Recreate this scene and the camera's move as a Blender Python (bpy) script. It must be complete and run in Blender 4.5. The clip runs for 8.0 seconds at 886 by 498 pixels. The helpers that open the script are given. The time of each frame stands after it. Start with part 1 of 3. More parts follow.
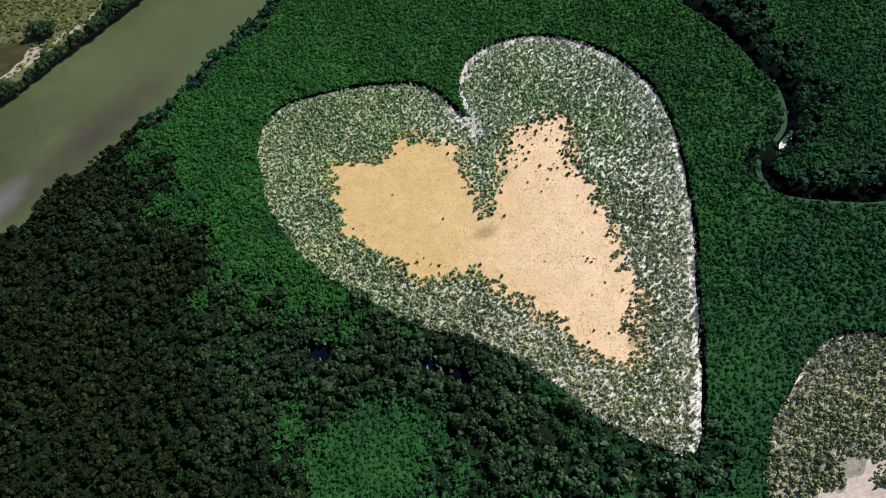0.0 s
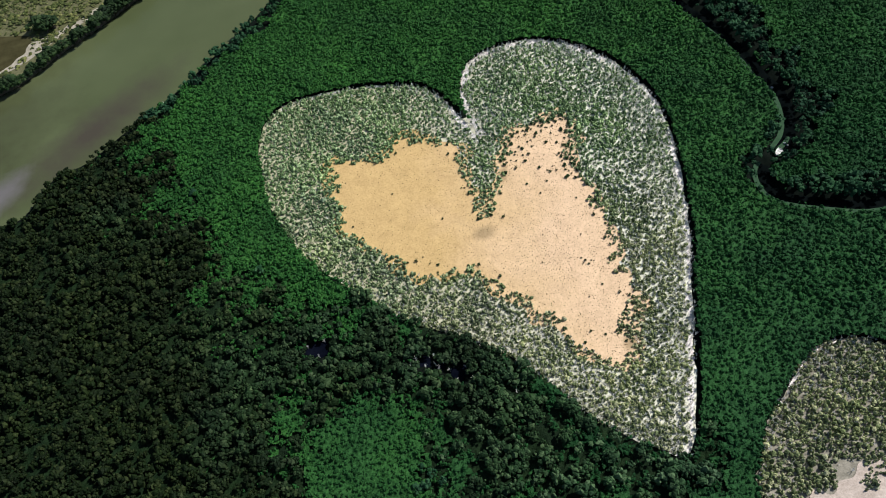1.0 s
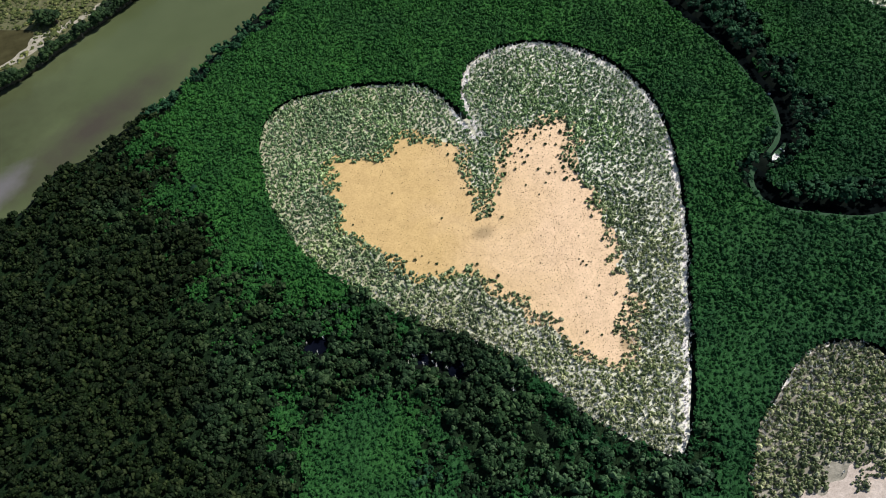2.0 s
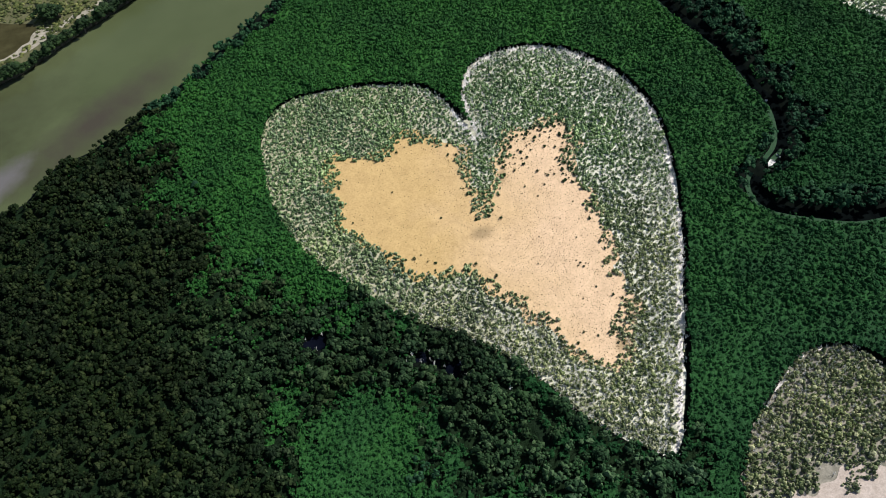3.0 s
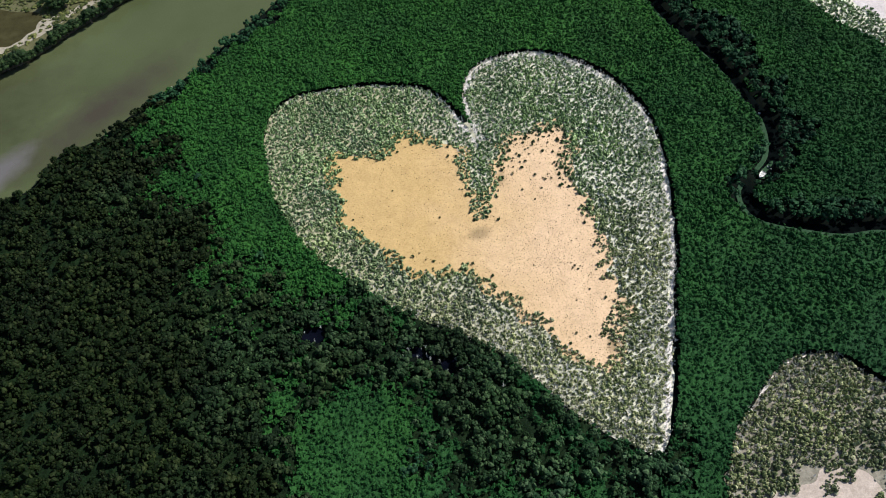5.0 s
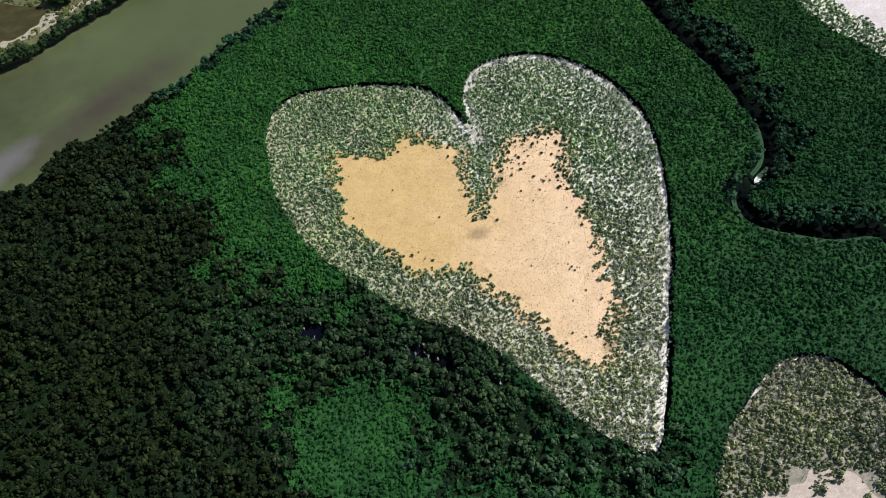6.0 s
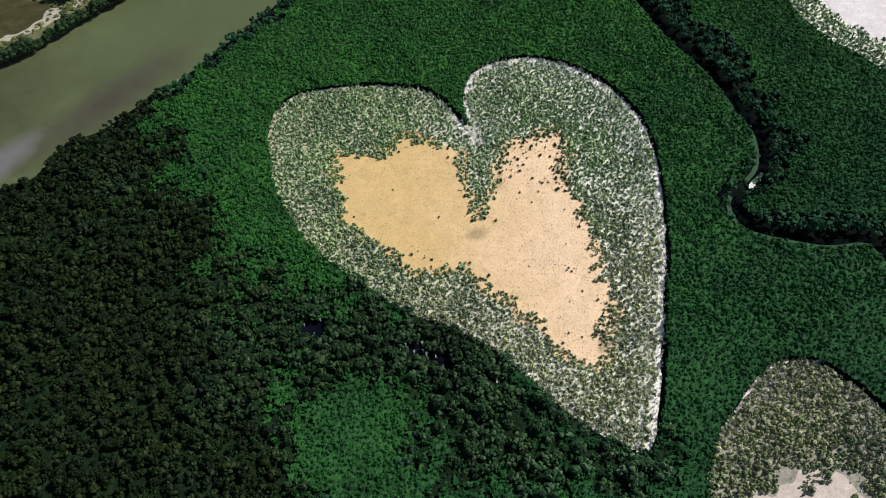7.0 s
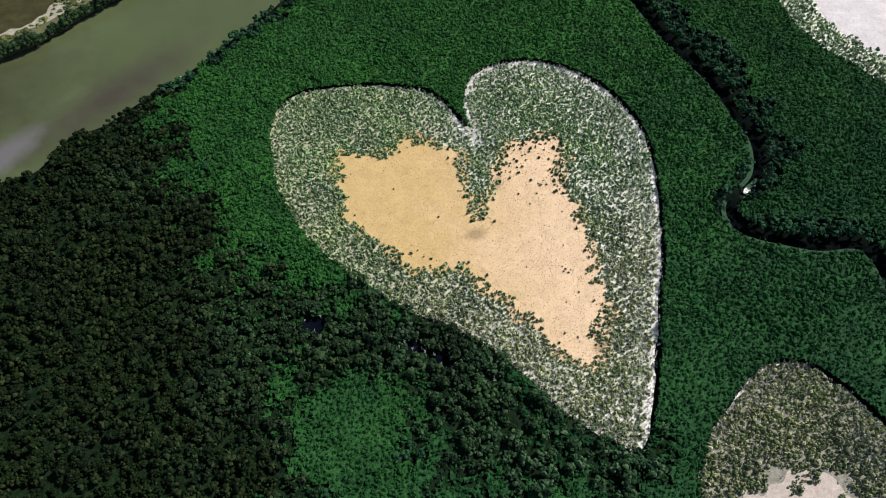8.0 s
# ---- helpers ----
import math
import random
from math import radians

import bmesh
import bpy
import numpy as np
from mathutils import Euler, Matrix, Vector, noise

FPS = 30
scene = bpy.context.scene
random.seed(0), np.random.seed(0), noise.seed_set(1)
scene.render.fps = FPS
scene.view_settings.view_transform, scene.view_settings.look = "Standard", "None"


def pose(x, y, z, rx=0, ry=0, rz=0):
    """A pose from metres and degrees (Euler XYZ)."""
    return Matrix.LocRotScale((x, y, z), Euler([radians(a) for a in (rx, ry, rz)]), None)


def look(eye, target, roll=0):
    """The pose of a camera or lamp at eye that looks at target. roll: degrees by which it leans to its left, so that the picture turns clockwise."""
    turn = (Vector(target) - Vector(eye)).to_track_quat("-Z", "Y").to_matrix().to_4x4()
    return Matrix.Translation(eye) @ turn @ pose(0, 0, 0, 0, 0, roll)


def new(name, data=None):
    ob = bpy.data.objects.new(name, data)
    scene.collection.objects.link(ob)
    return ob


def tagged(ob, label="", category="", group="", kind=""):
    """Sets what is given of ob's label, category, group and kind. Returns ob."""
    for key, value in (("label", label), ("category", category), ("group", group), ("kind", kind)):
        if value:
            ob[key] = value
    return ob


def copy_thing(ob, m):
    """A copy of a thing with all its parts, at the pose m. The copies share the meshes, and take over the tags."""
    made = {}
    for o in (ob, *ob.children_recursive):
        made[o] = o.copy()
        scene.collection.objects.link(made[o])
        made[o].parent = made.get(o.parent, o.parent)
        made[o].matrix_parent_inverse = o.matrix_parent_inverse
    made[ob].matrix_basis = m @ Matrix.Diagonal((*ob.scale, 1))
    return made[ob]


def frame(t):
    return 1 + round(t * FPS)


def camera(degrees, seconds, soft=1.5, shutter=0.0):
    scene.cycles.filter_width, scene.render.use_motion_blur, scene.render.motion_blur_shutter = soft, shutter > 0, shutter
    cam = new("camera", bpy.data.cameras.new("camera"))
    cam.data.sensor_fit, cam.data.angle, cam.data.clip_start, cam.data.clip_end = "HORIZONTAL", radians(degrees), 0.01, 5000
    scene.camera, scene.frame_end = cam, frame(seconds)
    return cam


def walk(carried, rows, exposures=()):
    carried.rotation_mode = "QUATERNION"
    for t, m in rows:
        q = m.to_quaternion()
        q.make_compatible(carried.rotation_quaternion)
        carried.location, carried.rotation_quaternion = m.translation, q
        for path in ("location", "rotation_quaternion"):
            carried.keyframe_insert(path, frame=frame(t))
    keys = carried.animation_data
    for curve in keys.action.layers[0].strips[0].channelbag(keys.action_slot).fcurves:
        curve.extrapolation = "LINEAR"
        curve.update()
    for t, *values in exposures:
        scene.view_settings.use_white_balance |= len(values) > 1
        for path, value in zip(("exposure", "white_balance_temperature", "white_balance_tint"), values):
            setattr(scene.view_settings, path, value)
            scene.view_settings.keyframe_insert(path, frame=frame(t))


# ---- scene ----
from mathutils import geometry

# ---- camera ----
cam = camera(60.0, 8.0, soft=1.0)
PATH = [
    (0.0, -10.820, -234.974, 315.672, 35.087, 8.195, -8.438),
    (0.5, -12.174, -236.173, 316.739, 35.190, 7.747, -8.193),
    (1.0, -13.485, -237.433, 317.798, 35.293, 7.305, -7.947),
    (1.5, -14.763, -238.738, 318.893, 35.393, 6.867, -7.701),
    (3.0, -18.490, -242.798, 322.730, 35.636, 5.565, -6.967),
    (3.5, -19.730, -244.173, 324.275, 35.692, 5.132, -6.725),
    (4.0, -20.988, -245.553, 325.979, 35.733, 4.696, -6.485),
    (4.5, -22.274, -246.936, 327.846, 35.759, 4.258, -6.247),
    (6.0, -26.421, -251.146, 334.386, 35.757, 2.919, -5.552),
    (6.5, -27.941, -252.596, 336.833, 35.735, 2.461, -5.326),
    (7.0, -29.551, -254.088, 339.373, 35.709, 1.996, -5.104),
    (7.5, -31.266, -255.638, 341.975, 35.681, 1.523, -4.886),
    (8.0, -33.098, -257.264, 344.598, 35.656, 1.041, -4.671),
]
walk(cam, [(t, pose(*row)) for t, *row in PATH])

# ---- light ----
SUN_HEIGHT, SUN_TURN = 45.0, 66.0        # degrees above the horizon; degrees from +y towards +x
world = bpy.data.worlds.new("daylight")
scene.world = world
world.use_nodes = True
sky = world.node_tree.nodes.new("ShaderNodeTexSky")
sky.sky_type, sky.sun_disc = "NISHITA", False
sky.sun_elevation, sky.sun_rotation = radians(SUN_HEIGHT), radians(SUN_TURN)
world.node_tree.nodes["Background"].inputs["Strength"].default_value = 0.08
world.node_tree.links.new(sky.outputs[0], world.node_tree.nodes["Background"].inputs["Color"])
sun_data = bpy.data.lights.new("sun", "SUN")
sun_data.energy, sun_data.angle, sun_data.color = 5.0, radians(0.53), (1.0, 0.96, 0.92)
sun = new("sun", sun_data)
e, a = radians(SUN_HEIGHT), radians(SUN_TURN)
toward = Vector((math.cos(e) * math.sin(a), math.cos(e) * math.cos(a), math.sin(e)))
sun.matrix_world = look(toward * 900, (0, 0, 0))
scene.view_settings.exposure = 0.1

# ---- plan, in metres ----
HEART = [(7.4, 66.4), (3.1, 90.7), (4.4, 109.9), (11.2, 125.7), (24.0, 134.7), (42.3, 138.3), (58.9, 134.8), (77.1, 124.5),
         (92.9, 107.9), (103.6, 88.3), (109.9, 67.4), (110.3, 45.0), (107.0, 16.8), (102.6, -8.8), (97.3, -32.3), (90.3, -53.8),
         (83.9, -76.8), (77.4, -98.3), (70.7, -118.0), (64.3, -131.7), (58.8, -133.6), (50.3, -127.9), (39.0, -119.0), (27.6, -108.3),
         (18.6, -95.7), (8.8, -83.9), (-4.0, -71.1), (-20.4, -59.4), (-38.0, -49.8), (-53.2, -38.5), (-68.7, -23.3), (-83.8, -9.2),
         (-95.0, 6.1), (-103.5, 21.5), (-111.5, 41.4), (-116.2, 65.7), (-118.2, 88.7), (-114.3, 108.9), (-103.3, 120.5), (-87.1, 124.1),
         (-65.6, 125.2), (-44.6, 122.7), (-27.6, 118.4), (-14.8, 109.9), (-5.1, 95.7), (2.1, 79.2)]
FLAT = [(6.5, 12.6), (15.2, 30.1), (17.8, 45.5), (25.4, 60.8), (39.8, 66.5), (51.0, 69.7), (59.4, 63.6), (55.0, 39.6),
        (55.0, 23.3), (60.3, 11.9), (59.6, -1.2), (62.4, -16.6), (61.0, -33.6), (61.6, -47.0), (61.8, -59.8), (54.6, -70.4),
        (53.7, -82.0), (48.0, -88.8), (41.2, -81.6), (32.1, -72.9), (22.2, -60.2), (9.3, -46.2), (-2.0, -33.7), (-9.9, -24.1),
        (-22.6, -23.0), (-36.3, -18.8), (-49.4, -6.8), (-58.6, 4.6), (-69.7, 16.1), (-71.7, 29.1), (-74.4, 43.9), (-73.8, 63.0),
        (-62.2, 64.9), (-49.0, 64.8), (-40.0, 72.0), (-23.7, 70.8), (-8.7, 63.0), (-4.2, 47.8), (-3.1, 31.0), (-4.9, 15.7),
        (-0.4, 10.6)]
SECOND = [(79.5, -175.3), (84.1, -157.1), (86.2, -146.7), (93.6, -134.4), (100.7, -124.2), (110.8, -113.8), (122.6, -103.2), (133.4, -96.7),
          (145.3, -95.7), (155.5, -99.9), (165.7, -110.7), (172.7, -121.6), (176.7, -132.0), (180.0, -143.3), (179.8, -161.5), (169.2, -184.5),
          (149.5, -200.4), (113.7, -205.1), (88.6, -194.0)]
SECOND_FLAT = [(101.2, -177.5), (103.7, -163.5), (114.3, -155.2), (123.8, -152.7), (134.9, -151.3), (144.2, -154.8), (147.1, -160.6), (149.3, -168.3),
               (144.9, -182.0), (128.5, -191.6), (107.2, -189.4)]
PAN = [(238.3, 229.5), (233.9, 187.6), (235.6, 164.4), (243.8, 135.7), (259.2, 113.5), (268.8, 98.5), (286.7, 85.8), (330.3, 86.9),
       (395.6, 132.9), (446.7, 224.0), (386.6, 295.0), (295.5, 286.7)]
PAN_FLAT = [(264.3, 226.8), (260.1, 185.0), (263.6, 155.3), (273.6, 133.9), (291.6, 116.1), (318.1, 110.6), (374.7, 141.1), (412.4, 212.3),
            (368.3, 255.1), (300.3, 261.7)]
NEAR_BANK = [(30.0, 366.4), (-43.0, 299.9), (-79.5, 266.7), (-109.7, 234.0), (-122.1, 216.0), (-138.1, 197.1), (-157.2, 174.4), (-168.3, 161.3),
             (-186.2, 142.9), (-207.0, 123.7), (-227.0, 105.2), (-244.3, 98.3), (-252.7, 82.6), (-261.2, 69.5), (-281.2, 64.0), (-310.7, 40.7),
             (-345.6, -3.2)]
FAR_BANK = [(-45.8, 401.1), (-125.6, 333.4), (-165.5, 299.6), (-203.1, 267.5), (-222.9, 247.8), (-245.9, 227.1), (-260.9, 213.6), (-282.0, 191.2),
            (-303.9, 178.3), (-336.4, 145.5), (-377.4, 99.1)]
CREEK_A = [(104.3, 326.4), (115.2, 279.8), (126.2, 233.2), (134.4, 197.2), (138.9, 180.4), (149.7, 142.0), (159.8, 120.7), (167.9, 95.0),
           (171.9, 71.2), (176.2, 55.9), (174.0, 37.3), (168.0, 23.3), (159.9, 14.9)]
CREEK_B = [(150.0, 7.1), (146.0, 1.4), (146.3, -9.7), (153.7, -16.5), (168.0, -22.6), (185.6, -28.3), (205.0, -28.7), (212.7, -37.9),
           (214.2, -53.0), (211.2, -70.3), (209.9, -90.3), (207.3, -114.9)]
LAGOON = [(-385.2, 282.5), (-338.8, 264.3), (-309.4, 250.0), (-287.6, 244.1), (-284.0, 233.4), (-285.4, 223.4), (-297.8, 210.6), (-323.5, 195.0),
          (-359.2, 174.6)]
TALL = [(-310.4, 60.4), (-252.7, 82.7), (-207.4, 123.7), (-184.6, 79.0), (-162.9, 34.0), (-140.0, -6.6), (-104.7, -36.7), (-76.3, -37.4),
        (-50.0, -41.7), (-32.3, -46.5), (-12.5, -57.2), (13.7, -81.0), (32.6, -107.0), (55.1, -127.2), (62.9, -144.2), (19.4, -147.3),
        (-17.3, -124.4), (-31.2, -94.4), (-59.0, -78.5), (-90.3, -77.2), (-108.8, -94.4), (-105.3, -134.0), (-118.0, -177.7), (-255.3, -161.1)]
POOLS = [(-89.5, -52.4, 5.2, 4.2), (-39.8, -69.2, 3.4, 2.7), (-24.7, -78.1, 4.0, 3.6), (-32.7, -73.0, 2.1, 1.9)]
FOREST = [(-345.0, 322.0), (60.0, 220.0), (335.0, 192.0), (300.0, 100.0), (182.0, -182.0), (34.0, -176.0), (30.0, -282.0), (-78.0, -282.0), (-80.0, -171.0), (-248.0, -148.0), (-262.0, -90.0)]
WEST, EAST, SOUTH, NORTH = -345.0, 335.0, -282.0, 322.0


def smooth_line(points, steps=6, closed=True):
    """Catmull-Rom through the plan's points."""
    p = np.array(points, float)
    n = len(p)
    out = []
    for i in range(n if closed else n - 1):
        a0, a1, a2, a3 = (p[(i + k) % n] if closed else p[min(max(i + k, 0), n - 1)] for k in (-1, 0, 1, 2))
        for s in np.arange(steps) / steps:
            out.append(0.5 * (2 * a1 + (a2 - a0) * s + (2 * a0 - 5 * a1 + 4 * a2 - a3) * s * s + (3 * a1 - a0 - 3 * a2 + a3) * s ** 3))
    if not closed:
        out.append(p[-1])
    return np.array(out)


def line_distance(q, line, closed=False):
    """Distance of the points q from a polyline."""
    best = np.full(len(q), 1e18)
    ends = np.roll(line, -1, 0) if closed else line[1:]
    for s, t in zip(line, ends):
        d = t - s
        k = np.clip(((q - s) @ d) / max(d @ d, 1e-9), 0, 1)
        r = q - s - k[:, None] * d
        best = np.minimum(best, r[:, 0] ** 2 + r[:, 1] ** 2)
    return np.sqrt(best)


def depth_in(q, loop):
    """Signed distance from a closed outline: positive inside it."""
    inside = np.zeros(len(q), bool)
    for s, t in zip(loop, np.roll(loop, -1, 0)):
        if s[1] != t[1]:
            cross = (s[1] > q[:, 1]) != (t[1] > q[:, 1])
            inside ^= cross & (q[:, 0] < (t[0] - s[0]) * (q[:, 1] - s[1]) / (t[1] - s[1]) + s[0])
    d = line_distance(q, loop, True)
    return np.where(inside, d, -d)


def field(q, size, seed):
    """Smooth value noise from 0 to 1 over the plan."""
    table = np.random.default_rng(seed).random((64, 64))
    c, s = math.cos(0.6 + seed), math.sin(0.6 + seed)
    u = q @ np.array([(c, -s), (s, c)]) / size + 1000.37
    i = np.floor(u).astype(int)
    f = u - i
    f = f * f * (3 - 2 * f)
    x0, y0, x1, y1 = i[:, 0] % 64, i[:, 1] % 64, (i[:, 0] + 1) % 64, (i[:, 1] + 1) % 64
    low = table[x0, y0] * (1 - f[:, 0]) + table[x1, y0] * f[:, 0]
    high = table[x0, y1] * (1 - f[:, 0]) + table[x1, y1] * f[:, 0]
    return low * (1 - f[:, 1]) + high * f[:, 1]


def strewn(west, east, south, north, step, seed):
    """Points on an uneven triangular lattice."""
    g = np.random.default_rng(seed)
    xs, ys = np.meshgrid(np.arange(west, east, step), np.arange(south, north, step * 0.87))
    xs = xs + (np.arange(len(xs)) % 2)[:, None] * step / 2
    q = np.stack([xs.ravel(), ys.ravel()], 1)
    return q + (g.random(q.shape) - 0.5) * step * 1.35


heart, flat = smooth_line(HEART), smooth_line(FLAT)
second, second_flat = smooth_line(SECOND), smooth_line(SECOND_FLAT)
pan, pan_flat = smooth_line(PAN), smooth_line(PAN_FLAT)
near_bank, far_bank = smooth_line(NEAR_BANK, 4, False), smooth_line(FAR_BANK, 4, False)
creek_a, creek_b = smooth_line(CREEK_A, 4, False), smooth_line(CREEK_B, 4, False)
river = np.concatenate([near_bank, far_bank[::-1]])
lagoon, tall, forest = smooth_line(LAGOON, 4), smooth_line(TALL, 3), np.array(FOREST)


# ---- materials ----
def material(name, rough=0.8, gloss=0.3):
    m = bpy.data.materials.new(name)
    m.use_nodes = True
    b = m.node_tree.nodes["Principled BSDF"]
    b.inputs["Roughness"].default_value, b.inputs["Specular IOR Level"].default_value = rough, gloss
    return m, m.node_tree.nodes, m.node_tree.links, b


def noise_node(n, l, size, detail=3.0, rough=0.6, move=0.0):
    """Noise in world metres: size is the width of one patch."""
    c, t = n.new("ShaderNodeNewGeometry"), n.new("ShaderNodeTexNoise")
    t.inputs["Scale"].default_value, t.inputs["Detail"].default_value, t.inputs["Roughness"].default_value = 1.0 / size, detail, rough
    v = n.new("ShaderNodeVectorMath")
    v.inputs[1].default_value = (move, move * 0.7, 0)
    l.new(c.outputs["Position"], v.inputs[0])
    l.new(v.outputs[0], t.inputs["Vector"])
    return t.outputs["Fac"]


def ramp(n, l, value, stops):
    r = n.new("ShaderNodeValToRGB")
    while len(r.color_ramp.elements) < len(stops):
        r.color_ramp.elements.new(0.5)
    for el, (at, col) in zip(r.color_ramp.elements, stops):
        el.position, el.color = at, (*col, 1)
    l.new(value, r.inputs[0])
    return r.outputs[0]


def mixed(n, l, fac, one, two, how="MIX"):
    m = n.new("ShaderNodeMix")
    m.data_type, m.blend_type = "RGBA", how
    for socket, v in ((m.inputs[0], fac), (m.inputs[6], one), (m.inputs[7], two)):
        if isinstance(v, (int, float)):
            socket.default_value = v
        elif isinstance(v, tuple):
            socket.default_value = (*v, 1)
        else:
            l.new(v, socket)
    return m.outputs[2]


def bump(n, l, b, value, height, strength=0.6):
    k = n.new("ShaderNodeBump")
    k.inputs["Distance"].default_value, k.inputs["Strength"].default_value = height, strength
    l.new(value, k.inputs["Height"])
    l.new(k.outputs[0], b.inputs["Normal"])


def leaves(name, dark, mid, light, patch=45.0, rough=0.55, gloss=0.25, drift=None, tones=((1.1, 1.0, 0.86), (0.8, 0.87, 0.94))):
    """Foliage: colour by clump, by grain and by broad stands."""
    m, n, l, b = material(name, rough, gloss)
    g = n.new("ShaderNodeNewGeometry")
    clump = ramp(n, l, g.outputs["Random Per Island"], [(0.0, dark), (0.55, mid), (1.0, light)])
    stand = ramp(n, l, noise_node(n, l, patch, 3), [(0.3, (0.72, 0.72, 0.8)), (0.7, (1.22, 1.2, 1.0))])
    grain = ramp(n, l, noise_node(n, l, 0.8, 2), [(0.3, (0.7, 0.7, 0.7)), (0.7, (1.3, 1.3, 1.25))])
    c = mixed(n, l, 1.0, mixed(n, l, 1.0, clump, stand, "MULTIPLY"), grain, "MULTIPLY")
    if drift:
        # the stand's tone turns slowly in one direction; in the mangroves partly painted edge falloff
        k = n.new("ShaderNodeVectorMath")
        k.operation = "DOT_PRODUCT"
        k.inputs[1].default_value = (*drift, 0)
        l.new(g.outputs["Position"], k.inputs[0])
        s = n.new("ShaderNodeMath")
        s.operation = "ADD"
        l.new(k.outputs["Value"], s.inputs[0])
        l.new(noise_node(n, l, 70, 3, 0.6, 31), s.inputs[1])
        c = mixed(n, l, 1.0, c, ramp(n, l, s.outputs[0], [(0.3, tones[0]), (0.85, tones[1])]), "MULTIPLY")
    l.new(c, b.inputs["Base Color"])
    bump(n, l, b, noise_node(n, l, 0.7, 3), 0.5, 0.8)
    return m


def soil(name, dark, light, patch=6.0, grain=0.7, rough=0.9, gloss=0.15):
    m, n, l, b = material(name, rough, gloss)
    c = ramp(n, l, noise_node(n, l, patch, 5, 0.65), [(0.3, dark), (0.7, light)])
    s = ramp(n, l, noise_node(n, l, grain, 3), [(0.3, (0.8, 0.8, 0.8)), (0.7, (1.15, 1.15, 1.15))])
    c = mixed(n, l, 1.0, c, s, "MULTIPLY")
    l.new(c, b.inputs["Base Color"])
    bump(n, l, b, noise_node(n, l, 0.4, 3), 0.06, 0.5)
    return m


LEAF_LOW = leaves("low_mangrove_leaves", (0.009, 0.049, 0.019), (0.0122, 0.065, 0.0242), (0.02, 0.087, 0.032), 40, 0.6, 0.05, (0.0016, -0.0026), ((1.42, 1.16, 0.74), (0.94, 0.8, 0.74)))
# the dark western tone paints the view's edge falloff into the leaves
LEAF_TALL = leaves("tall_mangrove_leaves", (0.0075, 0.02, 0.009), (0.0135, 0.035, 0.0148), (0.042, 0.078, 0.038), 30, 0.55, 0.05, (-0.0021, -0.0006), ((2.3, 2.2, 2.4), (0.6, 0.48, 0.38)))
LEAF_WATERSIDE = leaves("waterside_mangrove_leaves", (0.0095, 0.034, 0.018), (0.0155, 0.055, 0.027), (0.033, 0.09, 0.043), 25, 0.55, 0.05)
# tall leaves at about 0.4 strength: shade between crowns put into the colour
LEAF_SHADE = leaves("shade_toned_understorey_leaves", (0.003, 0.009, 0.0045), (0.006, 0.015, 0.007), (0.011, 0.024, 0.011), 12, 0.7, 0.03)
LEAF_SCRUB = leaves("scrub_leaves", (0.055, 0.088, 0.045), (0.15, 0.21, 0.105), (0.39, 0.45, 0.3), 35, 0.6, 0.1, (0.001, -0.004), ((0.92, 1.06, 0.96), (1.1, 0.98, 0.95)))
LEAF_ISLAND = leaves("island_scrub_leaves", (0.032, 0.048, 0.015), (0.078, 0.098, 0.034), (0.155, 0.165, 0.068), 14, 0.7, 0.1)
DEAD_WOOD = soil("bleached_dead_wood", (0.7, 0.69, 0.66), (0.88, 0.87, 0.85), 3.0, 0.4)
BARK = soil("mangrove_bark", (0.09, 0.07, 0.055), (0.2, 0.17, 0.14), 0.6, 0.15)
# mud set near black: the shade of the forest's gaps put into colour
MUD = soil("shade_darkened_forest_mud", (0.0035, 0.0065, 0.005), (0.0075, 0.011, 0.0085), 7.0, gloss=0.02)
RIM = soil("bleached_salt_rim", (0.62, 0.57, 0.54), (0.9, 0.86, 0.83), 2.5, 0.5, 0.9)
BANK_GRASS = soil("pale_creek_mud", (0.018, 0.056, 0.026), (0.04, 0.085, 0.045), 3.0, 0.5)
PINK_SALT = soil("pinkish_salt_crust", (0.36, 0.3, 0.25), (0.56, 0.48, 0.42), 5.0, 0.6)
SAND = soil("pale_bank_sand", (0.24, 0.22, 0.17), (0.42, 0.385, 0.31), 4.0, 0.6)
WHITE_SALT = soil("white_salt_crust", (0.5, 0.455, 0.45), (0.66, 0.615, 0.61), 12.0, 0.8, 0.85)
ISLAND_SOIL = soil("dry_grass_soil", (0.062, 0.068, 0.03), (0.15, 0.148, 0.076), 5.0, 0.8)


